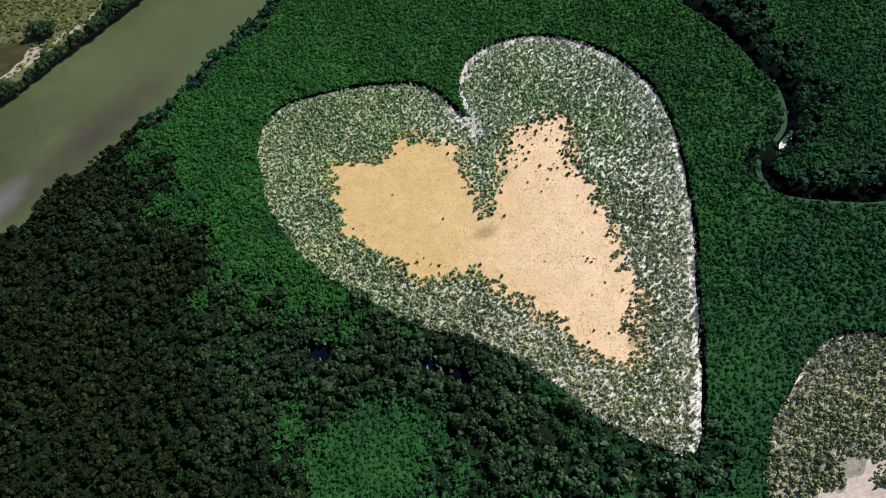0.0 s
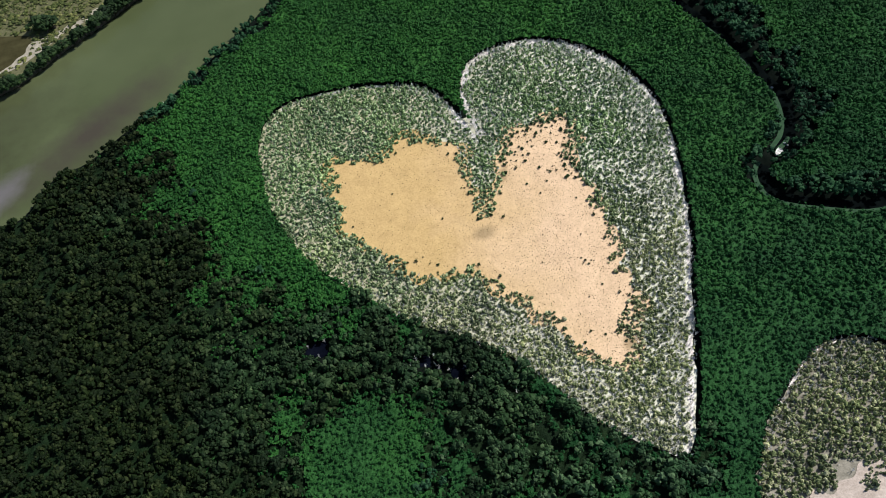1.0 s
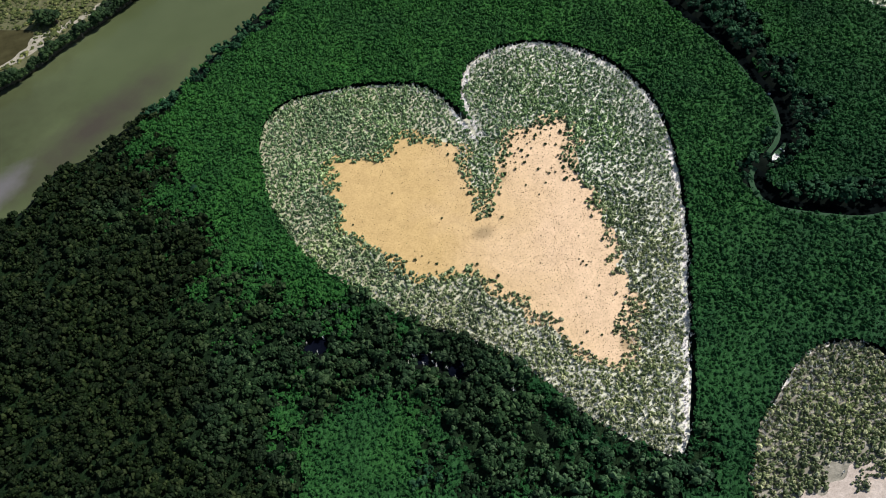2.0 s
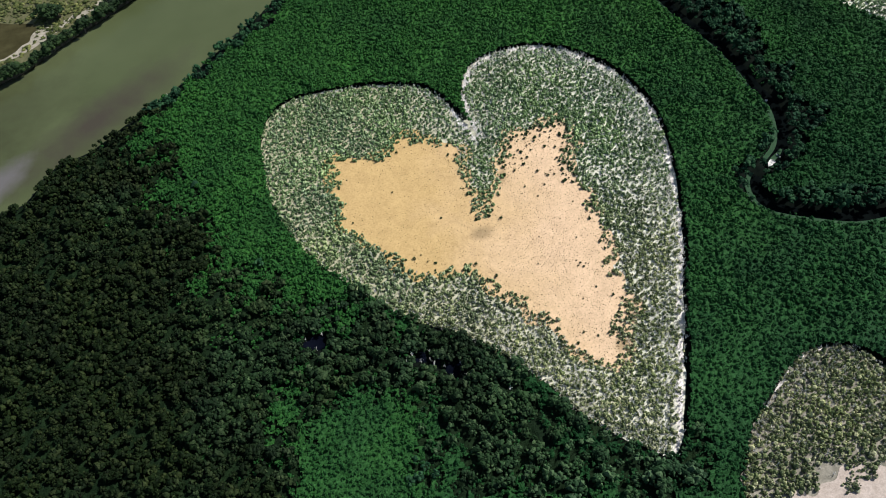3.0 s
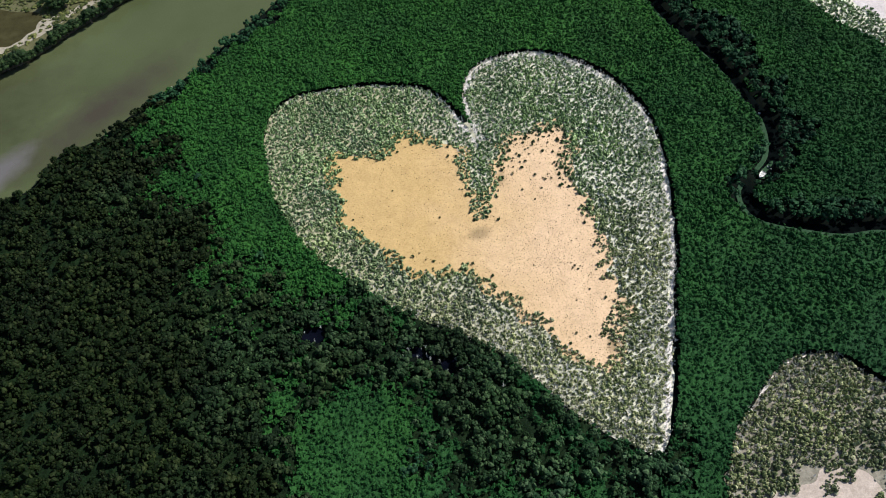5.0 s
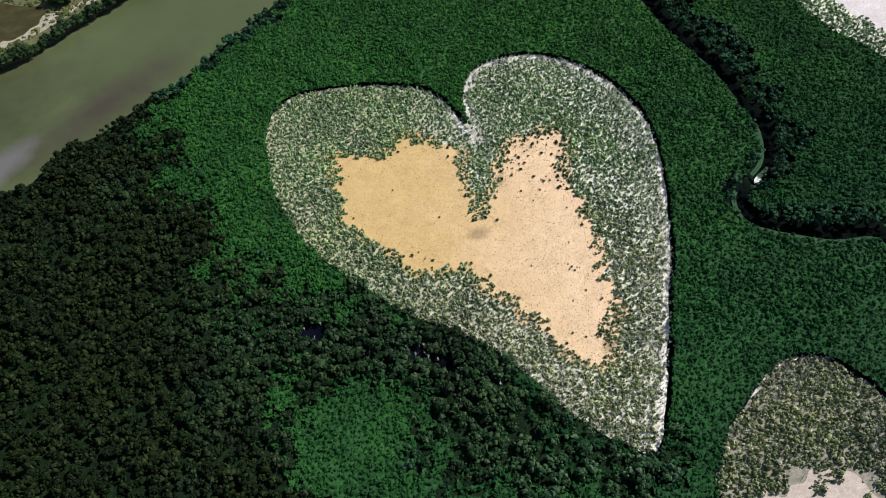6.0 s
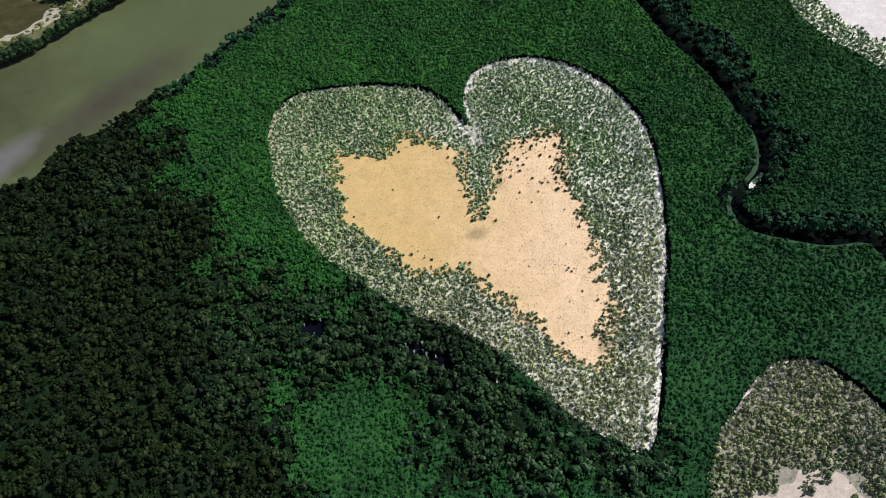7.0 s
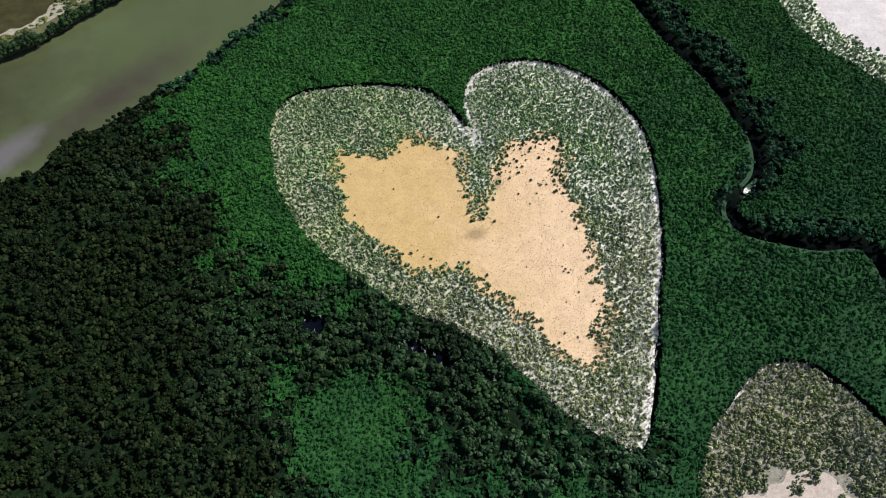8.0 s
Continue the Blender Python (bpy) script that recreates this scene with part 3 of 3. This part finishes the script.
def low_forest():
    q = strewn(WEST, EAST, SOUTH, NORTH, 2.0, 31)
    q = q[~tall_share(q)]
    q = q[open_forest(q)]
    size = 0.66 + 0.62 * rng.random(len(q)) ** 1.8
    size *= (0.8 + 0.4 * field(q, 18, 33)) * np.clip(1.0 + (q[:, 1] + 60) / 120, 0.78, 1.0)
    high = size * (0.6 + 0.5 * rng.random(len(q)))
    z = 2.0 + 1.1 * field(q, 7, 32) + 0.9 * field(q, 2.6, 34) + 0.4 * rng.random(len(q))
    shapes = [low_crown(rng) for _ in range(14)]
    stuff("low_mangrove_forest", spread(shapes, q, z, size, high, rng), LEAF_LOW, "dense even canopy of low bright green mangroves", "forest")
    leaf_mat("low_mangrove_understorey", lambda p: ~tall_share(p), LEAF_LOW, 1.25, 1.45, "closed lower leaves under the low mangrove crowns")


def tall_forest():
    q = strewn(WEST, EAST, SOUTH, NORTH, 3.9, 41)
    q = q[tall_share(q)]
    q = q[open_forest(q)]
    rank = field(q, 22, 42)
    creek_gap = np.minimum(line_distance(q, creek_a), line_distance(q, creek_b))
    keep = rng.random(len(q)) < np.where(creek_gap < 9, 1.0, 0.82 + 0.18 * rank)
    q, rank, creek_gap = q[keep], rank[keep], creek_gap[keep]
    size = (1.5 + 2.1 * rng.random(len(q)) ** 1.6) * (0.75 + 0.5 * rank)
    size = np.where(creek_gap < 6, np.minimum(size, np.maximum(creek_gap - 1.2, 1.1)), size)
    high = size * (0.95 + 0.4 * rng.random(len(q)))
    z = 1.2 + 3.4 * rng.random(len(q)) + np.where(np.minimum(line_distance(q, creek_a), line_distance(q, creek_b)) < 8, 2.2, 0.0)
    shapes = [clump_crown(rng, 11, 0.33) for _ in range(14)]
    main = depth_in(q, tall) > -18
    for k, name, mat, label in ((main, "tall_mangrove_forest", LEAF_TALL, "dense dark canopy of tall uneven mangroves"),
                                (~main, "waterside_mangrove_forest", LEAF_WATERSIDE, "dark blue-green mangroves along the creek and the river")):
        stuff(name, spread(shapes, q[k], z[k], size[k], high[k], rng), mat, label, "forest")
    leaf_mat("tall_mangrove_understorey", lambda p: depth_in(p, tall) > -45, LEAF_SHADE, 1.8, 0.1, "closed lower leaves under the tall mangroves, darkened to imitate shade")


def scrub(name, outer, inner, step, seed, label, ragged=9.0, share=1.0, big=1.0):
    """Low bushes of a ring between an outer rim and a bare flat, thinning out towards the flat."""
    lo, hi = outer.min(0), outer.max(0)
    q = strewn(lo[0], hi[0], lo[1], hi[1], step, seed)
    q = q[depth_in(q, forest) > 0]
    a, b = depth_in(q, outer), depth_in(q, inner)
    turned = heart_rim(q, outer) if outer is heart else faint(q, outer)
    ok = (a + (field(q, 4, seed + 6) - 0.5) * 3 > 0.1 + 1.2 * turned) & (b + (field(q, 6, seed + 1) - 0.5) * ragged < 1.5)
    chance = np.clip(0.2 + a / 8.0 + 0.3 * (1 - turned), 0, 1) * np.where(b > -3, 0.75, 1.0)
    chance *= (0.86 + 0.28 * field(q, 9, seed + 2)) * share
    keep = ok & (rng.random(len(q)) < chance)
    q = q[keep]
    size = 0.55 + 0.6 * rng.random(len(q)) ** 1.4
    size *= (0.85 + 0.3 * field(q, 20, seed + 4)) * big
    high = size * (1.2 + 0.7 * rng.random(len(q)))
    stuff(name, spread([clump_crown(rng, 3, 0.56) for _ in range(16)], q, np.full(len(q), 0.3), size, high, rng), LEAF_SCRUB, label, "scrub")
    return q


def dead_scrub(name, outer, inner, width, step, seed, label):
    """Bleached bare shrubs, thickest along the rim and mixed into the ring."""
    lo, hi = outer.min(0), outer.max(0)
    q = strewn(lo[0], hi[0], lo[1], hi[1], step, seed)
    q = q[depth_in(q, forest) > 0]
    a, b = depth_in(q, outer), depth_in(q, inner)
    side = np.clip(0.35 + (q[:, 0] - lo[0]) / (hi[0] - lo[0]) * 1.0, 0.35, 1.3)
    side = np.clip(side + 0.3 * (q[:, 1] < -25), 0.35, 1.3)
    turned = heart_rim(q, outer) if outer is heart else faint(q, outer)
    a = a + (field(q, 4, seed + 3) - 0.5) * 3
    rim = np.exp(-((a - 1.8) / (width * (0.35 + 0.65 * side) * (0.75 + 0.3 * turned))) ** 2) * (0.56 + 0.26 * turned) * np.clip(side + 0.15, 0, 1)
    chance = np.clip(rim * 1.1 + np.clip(side - 0.35, 0, 1) ** 1.5 * (0.5 + 0.6 * field(q, 11, seed + 1)) * np.clip(1.25 - a / 28, 0.15, 1), 0, 1)
    keep = (a > -0.8) & (b < -1.0) & (rng.random(len(q)) < chance)
    q = q[keep]
    size = 0.55 + 0.75 * rng.random(len(q))
    stuff(name, spread([twigs(rng) for _ in range(9)], q, np.full(len(q), 0.2), size, size * 1.3, rng), DEAD_WOOD, label, "dead scrub")


TUFT = leaves("brown_tuft_leaves", (0.06, 0.045, 0.02), (0.11, 0.08, 0.04), (0.1, 0.12, 0.045), 20, 0.7, 0.1)


def seedlings():
    """Tiny tufts dotted over the bare flat."""
    q = strewn(-86, 104, -100, 106, 0.98, 71)
    q = q[(depth_in(q, flat) > 1.0)]
    q = q[rng.random(len(q)) < (0.26 + 0.6 * field(q, 8, 72) ** 2) * np.clip(0.75 + q[:, 0] / 110, 0.3, 1.2)]
    size = 0.11 + 0.19 * rng.random(len(q)) ** 3
    stuff("salt_flat_tufts", spread([trimmed(*lumpy(rng, BALL_1, 0.3), -0.3) for _ in range(5)], q, np.full(len(q), 0.38), size, size, rng), TUFT,
          "tiny brown-green tufts dotted over the ochre salt flat", "tufts")


def island_scrub():
    q = strewn(-345, -120, 170, 322, 2.4, 81)
    d = depth_in(q, island)
    ok = (d > 17) & (depth_in(q, lagoon) < -1.5)
    q = q[ok & (rng.random(len(q)) < 0.25 + 0.75 * field(q, 7, 82))]
    size = 0.8 + 1.5 * rng.random(len(q)) ** 2
    stuff("island_scrub", spread([clump_crown(rng, 3, 0.6) for _ in range(6)], q, np.full(len(q), 0.3), size, size * 0.6, rng), LEAF_ISLAND,
          "dry olive scrub and grass beyond the river", "scrub")


smooth_sheet("far_shore", island, 0.18, ISLAND_SOIL, "dry olive grassland beyond the river", "shore")
low_forest()
tall_forest()
scrub("heart_scrub", heart, flat, 1.62, 51, "grey-green low scrub ringing the heart-shaped flat", 9.0, 1.1)
scrub("second_scrub", second, second_flat, 1.65, 54, "grey-green low scrub on the rounded mudflat", 30.0, 1.15, 1.22)
scrub("pan_scrub", pan, pan_flat, 1.75, 57, "sparse low scrub round the white salt pan")
dead_scrub("heart_dead_scrub", heart, flat, 3.2, 1.35, 61, "bleached bare shrubs rimming the heart-shaped flat")
dead_scrub("second_dead_scrub", second, second_flat, 3.6, 1.45, 64, "bleached bare shrubs rimming the rounded mudflat")
dead_scrub("pan_dead_scrub", pan, pan_flat, 5.0, 1.5, 67, "bleached bare shrubs rimming the salt pan")
seedlings()
island_scrub()


# ---- things ----
def tube(points, radii, sides=6):
    """A tapered limb along a bent line."""
    vs, fs = [], []
    p = np.array(points, float)
    for i, (c, r) in enumerate(zip(p, radii)):
        d = p[min(i + 1, len(p) - 1)] - p[max(i - 1, 0)]
        d /= np.linalg.norm(d)
        u = np.cross(d, (0.3, 0.9, 0.2))
        u /= np.linalg.norm(u)
        w = np.cross(d, u)
        for k in range(sides):
            t = k * 2 * math.pi / sides
            vs.append(c + (u * math.cos(t) + w * math.sin(t)) * r)
        if i:
            a = (i - 1) * sides
            for k in range(sides):
                b = (k + 1) % sides
                fs += [(a + k, a + b, a + sides + b), (a + k, a + sides + b, a + sides + k)]
    top = (len(p) - 1) * sides
    fs += [(top, top + k, top + k + 1) for k in range(1, sides - 1)]
    return np.array(vs), np.array(fs)


def trunk_shape(g, height, thick):
    """A mangrove's trunk with limbs, on arched prop roots."""
    lean = (g.random(2) - 0.5) * 0.5
    crown = np.array([lean[0], lean[1], height])
    pieces = [tube([(0, 0, 0.3), crown * (0.5, 0.5, 0.55), crown], [thick, thick * 0.8, thick * 0.4])]
    for i in range(5):
        t = i * 1.26 + g.random() * 0.6
        out = np.array([math.cos(t), math.sin(t), 0])
        foot = 0.8 + 0.6 * g.random()
        pieces.append(tube([(0, 0, 1.0), out * foot * 0.6 + (0, 0, 0.85), out * foot + (0, 0, -0.2)], [thick * 0.45, thick * 0.35, thick * 0.25], 4))
    for i in range(4):
        t = i * 1.57 + g.random()
        out = np.array([math.cos(t), math.sin(t), 0.5]) * height * 0.3
        base = crown * (0.6 + 0.3 * g.random())
        pieces.append(tube([base, base + out * 0.6, base + out + (0, 0, height * 0.1)], [thick * 0.5, thick * 0.3, thick * 0.12], 4))
    return joined(pieces)


def tree_model(name, g, height, spread_to, clumps, mat, label, category, group):
    """One tree: an Empty at its foot with a trunk and a crown."""
    ob = tagged(new(name), label, category, group)
    part("trunk", mesh_from("trunk", *trunk_shape(g, height * 0.75, 0.05 * height), BARK), ob)
    v, f = clump_crown(g, clumps, 0.24)
    v = v * (spread_to, spread_to, height * 0.5) + (0, 0, height * 0.52)
    part("crown", mesh_from("crown", v, f, mat), ob)
    return ob


def plant(models, spots, g, low=0.8, high=1.2, z=0.1):
    """The models themselves at the first spots, copies at the rest."""
    for i, (x, y) in enumerate(spots):
        s = low + (high - low) * g.random()
        m = pose(x, y, z, 0, 0, g.random() * 360) @ Matrix.Diagonal((s, s, s, 1))
        if i < len(models):
            models[i].matrix_basis = m
        else:
            c = copy_thing(models[i % len(models)], Matrix())
            c.matrix_basis = m


LEAF_BANK = leaves("bank_tree_leaves", (0.006, 0.016, 0.006), (0.016, 0.036, 0.013), (0.04, 0.07, 0.026), 12, 0.6, 0.08)


def along(line, step, start=0.0):
    """Points every step metres along a line, with the line's left-hand normal."""
    seg = np.linalg.norm(np.diff(line, axis=0), axis=1)
    s = np.r_[0, np.cumsum(seg)]
    at = np.arange(start, s[-1], step)
    p = np.stack([np.interp(at, s, line[:, 0]), np.interp(at, s, line[:, 1])], 1)
    t = np.gradient(p, axis=0)
    t /= np.linalg.norm(t, axis=1)[:, None]
    return p, np.stack([-t[:, 1], t[:, 0]], 1)


def bank_trees():
    g = np.random.default_rng(101)
    p, nrm = along(far_bank, 3.1)
    side = -1 if depth_in(p[:3] + nrm[:3] * 5, island)[1] < 0 else 1
    q = p + nrm * side * (-0.6 + 2.2 * g.random((len(p), 1)))
    gap = np.hypot(q[:, 0] + 239.6, q[:, 1] - 240.8) < 4.5
    q = q[~gap & (q[:, 0] > -360) & (q[:, 1] < 335)]
    row = p + nrm * side * (4.5 + 2.5 * g.random((len(p), 1)))
    row = row[(row[:, 0] > -236) & (row[:, 1] < 330) & (g.random(len(row)) < 0.7)]
    spots = np.concatenate([q, row, [(-281.7, 247.7), (-277.4, 250.5), (-272.7, 244.6), (-269.0, 247.6)]])
    models = [tree_model("bank_tree", g, 5.2 + g.random() * 1.6, 3.4, 36, LEAF_BANK, "dark green bushy tree on the far sandy river bank", "tree",
                         "trees along the far river bank") for _ in range(6)]
    plant(models, spots, g, 1.0, 1.8)


def emergent_trees():
    g = np.random.default_rng(111)
    q = strewn(-320, 110, -180, 130, 13.5, 112)
    q = q[open_forest(q)]
    q = q[depth_in(q, tall) + (field(q, 14, 21) - 0.5) * 26 > 3][:230]
    models = [tree_model("mangrove_tree", g, 6.6 + g.random() * 1.6, 3.3, 38, LEAF_TALL, "tall mangrove standing above the dark dense canopy", "tree",
                         "tall mangroves above the canopy") for _ in range(6)]
    plant(models, q, g, 0.75, 1.15)


def flat_shrubs():
    g = np.random.default_rng(121)
    q = strewn(-86, 104, -100, 106, 3.4, 122)
    d = depth_in(q, flat)
    edge = (d > 0.5) & (d < 9) & (g.random(len(q)) < 0.3 * np.exp(-d / 4.0) + 0.02)
    u = strewn(8, 68, 16, 84, 2.1, 123)
    ud = depth_in(u, flat)
    north = u[(ud > -1) & (g.random(len(u)) < 0.75 * np.exp(-np.maximum(ud, 0) / 6.0)) & (u[:, 1] + 0.5 * u[:, 0] > 48)]
    loose = (d > 9) & (g.random(len(q)) < 0.02)
    singles = np.concatenate([q[loose], [(43.9, -28.5), (45.6, -30.3), (46.7, -32.6), (44.4, -31.7), (48.4, -30.8), (42.3, -51.0)]])
    spots = np.concatenate([q[edge], north])
    models = []
    for _ in range(5):
        ob = tagged(new("salt_flat_shrub"), "small dark green shrub on the bare ochre salt flat", "shrub", "shrubs on the salt flat")
        part("stem", mesh_from("stem", *joined([tube([(0, 0, 0), (0.1 * k - 0.1, 0.12 - 0.1 * k, 0.6)], [0.05, 0.03], 4) for k in range(3)]), BARK), ob)
        v, f = clump_crown(g, 6, 0.45)
        part("foliage", mesh_from("foliage", v * (0.85, 0.85, 0.8) + (0, 0, 0.35), f, LEAF_BANK), ob)
        models.append(ob)
    plant(models, spots, g, 0.45, 1.2, 0.33)
    small = models[0]
    for x, y in singles:
        s = 0.35 + 0.4 * g.random()
        copy_thing(small, Matrix()).matrix_basis = pose(x, y, 0.33, 0, 0, g.random() * 360) @ Matrix.Diagonal((s, s, s, 1))


def dead_trees():
    g = np.random.default_rng(131)
    models = []
    for _ in range(4):
        ob = tagged(new("dead_tree"), "bleached leafless dead mangrove at the canopy's edge", "dead tree", "bleached dead mangroves")
        lean = (g.random(2) - 0.5) * 1.6
        top = np.array([lean[0], lean[1], 4.4])
        part("trunk", mesh_from("trunk", *tube([(0, 0, 0), top * (0.35, 0.35, 0.5), top], [0.14, 0.1, 0.04]), DEAD_WOOD), ob)
        for k in range(9):
            t, h = k * 2.4 + g.random(), 0.4 + 0.06 * k
            o = np.array([math.cos(t), math.sin(t), 0.9 * g.random()]) * (1.5 - 0.1 * k) * (0.6 + 0.5 * g.random())
            base = top * (h, h, h)
            part("branch", mesh_from("branch", *tube([base, base + o * 0.5 + (0, 0, 0.2), base + o + (0, 0, 0.5)], [0.06, 0.045, 0.02], 4), DEAD_WOOD), ob)
        models.append(ob)
    spots = []
    for x, y, rx, ry in POOLS:
        for k in range(3):
            t = k * 2.1 + g.random()
            spots.append((x + math.cos(t) * (rx + 0.2), y + math.sin(t) * (ry + 0.2)))
    spots += [(-45.9, -71.4), (-35.3, -67.7), (-19.1, -82.8), (-15.3, -80.9), (-0.7, -93.2), (-162.8, 161.2), (-180.1, 143.5), (-185.4, 137.7)]
    plant(models, spots, g, 0.7, 1.1)


def pools():
    for x, y, rx, ry in POOLS:
        t = np.arange(28) * 2 * math.pi / 28
        k = 1.0 + 0.2 * np.sin(3 * t + x) + 0.1 * np.sin(5 * t + y)
        v = np.c_[x + np.cos(t) * rx * k, y + np.sin(t) * ry * k, np.full(28, 0.2)]
        v = np.r_[v, [(x, y, 0.2)]]
        setting("pool", v, [(i, (i + 1) % 28, 28) for i in range(28)], POOL, "dark still pool in a gap of the mangroves", "pool")


def boat(x, y, turn):
    """An open boat: a hull with a pointed bow, a sunk deck, benches and an outboard motor."""
    ob = tagged(new("boat"), "small white open boat drawn up at the creek's head", "boat")
    long, n = 5.2, 9
    u = np.linspace(0, 1, n)
    wide = 1.6 * np.sin(np.pi * np.clip(0.32 + 0.68 * u, 0, 1)) ** 0.6 + 0.02
    xs = (u - 0.5) * long
    sheer = 0.75 + 0.25 * u ** 2
    rows = []
    for w, z in ((wide * 0.45, u * 0 + 0.0), (wide, sheer), (wide - 0.22 * (wide > 0.3), sheer), (wide * 0.8, u * 0 + 0.32)):
        rows.append((np.c_[xs, w, z], np.c_[xs, -w, z]))
    v = np.concatenate([np.concatenate(r) for r in rows])
    f = []
    for k in range(3):
        for side in (0, n):
            a, b = k * 2 * n + side, (k + 1) * 2 * n + side
            f += [(a + i, a + i + 1, b + i + 1, b + i) for i in range(n - 1)]
    f += [(i, i + 1, n + i + 1, n + i) for i in range(n - 1)] + [(0, n, 3 * n, 2 * n)]
    part("hull", mesh_from("hull", v, f, WHITE_HULL), ob)
    d = 6 * n
    part("deck", mesh_from("deck", np.r_[v[d:d + n], v[d + n:]] + (0, 0, 0.01), [(i, i + 1, n + i + 1, n + i) for i in range(n - 1)], PALE_DECK), ob)
    for at in (-1.2, 0.5):
        part("bench", box_mesh("bench", 0.35, 2.0, 0.06, WHITE_HULL, (at, 0, 0.62)), ob)
    motor = part("outboard_motor", box_mesh("outboard_motor", 0.45, 0.4, 0.55, GREY_DECK, (-2.75, 0, 0.95)), ob)
    part("shaft", box_mesh("shaft", 0.12, 0.12, 0.8, GREY_DECK, (-2.8, 0, 0.35)), motor)
    ob.matrix_basis = pose(x, y, 0.12, 0, 0, turn)


def box_mesh(name, lx, ly, lz, mat, at):
    bm = bmesh.new()
    bmesh.ops.create_cube(bm, size=1.0, matrix=Matrix.Translation(at) @ Matrix.Diagonal((lx, ly, lz, 1)))
    bmesh.ops.bevel(bm, geom=bm.edges[:], offset=min(lx, ly, lz) * 0.25, segments=2, affect="EDGES")
    me = bpy.data.meshes.new(name)
    bm.to_mesh(me)
    bm.free()
    me.materials.append(mat)
    return me


def marker_float(x, y, size):
    ob = tagged(new("marker_float"), "small white float moored in the tidal creek", "float", "floats in the creek")
    v, f = BALL_2
    part("body", mesh_from("body", v * (size, size, size * 0.8), f, WHITE_HULL, True), ob)
    part("collar", mesh_from("collar", *tube([(0, 0, size * 0.5), (0, 0, size * 1.1)], [size * 0.3, size * 0.25], 8), GREY_DECK), ob)
    ob.matrix_basis = pose(x, y, -0.4)


sheet("sand_strip", smooth_line([(-233.3, 255.7), (-243.5, 250.3), (-259.5, 237.8), (-271.7, 226.7), (-283.3, 214.0), (-296.6, 205.5), (-313.9, 195.5), (-341.4, 170.9),
              (-347.3, 176.2), (-318.6, 200.8), (-300.3, 211.5), (-287.9, 222.2), (-284.3, 233.2), (-275.0, 237.6), (-262.8, 243.3), (-254.3, 249.9),
              (-239.0, 261.0)], 3), 0.33, SAND, "pale sandy strip behind the far bank's trees", "sand", 0.1, 0.7, 5.0, 91)
smooth_sheet("sand_spit", smooth_line([(159.4, 11.2), (161.8, 15.5), (165.2, 18.5), (168.1, 22.2), (166.7, 23.1), (163.3, 20.1), (159.3, 17.2), (156.1, 13.0)], 3),
             0.02, BANK_GRASS, "small muddy spit at the head of the creek", "bank")
pools()
boat(158.6, 13.6, 220)
marker_float(164.2, 19.4, 0.8)
marker_float(165.2, 18.0, 0.5)
marker_float(173.6, 60.3, 0.8)
bank_trees()
emergent_trees()
flat_shrubs()
dead_trees()
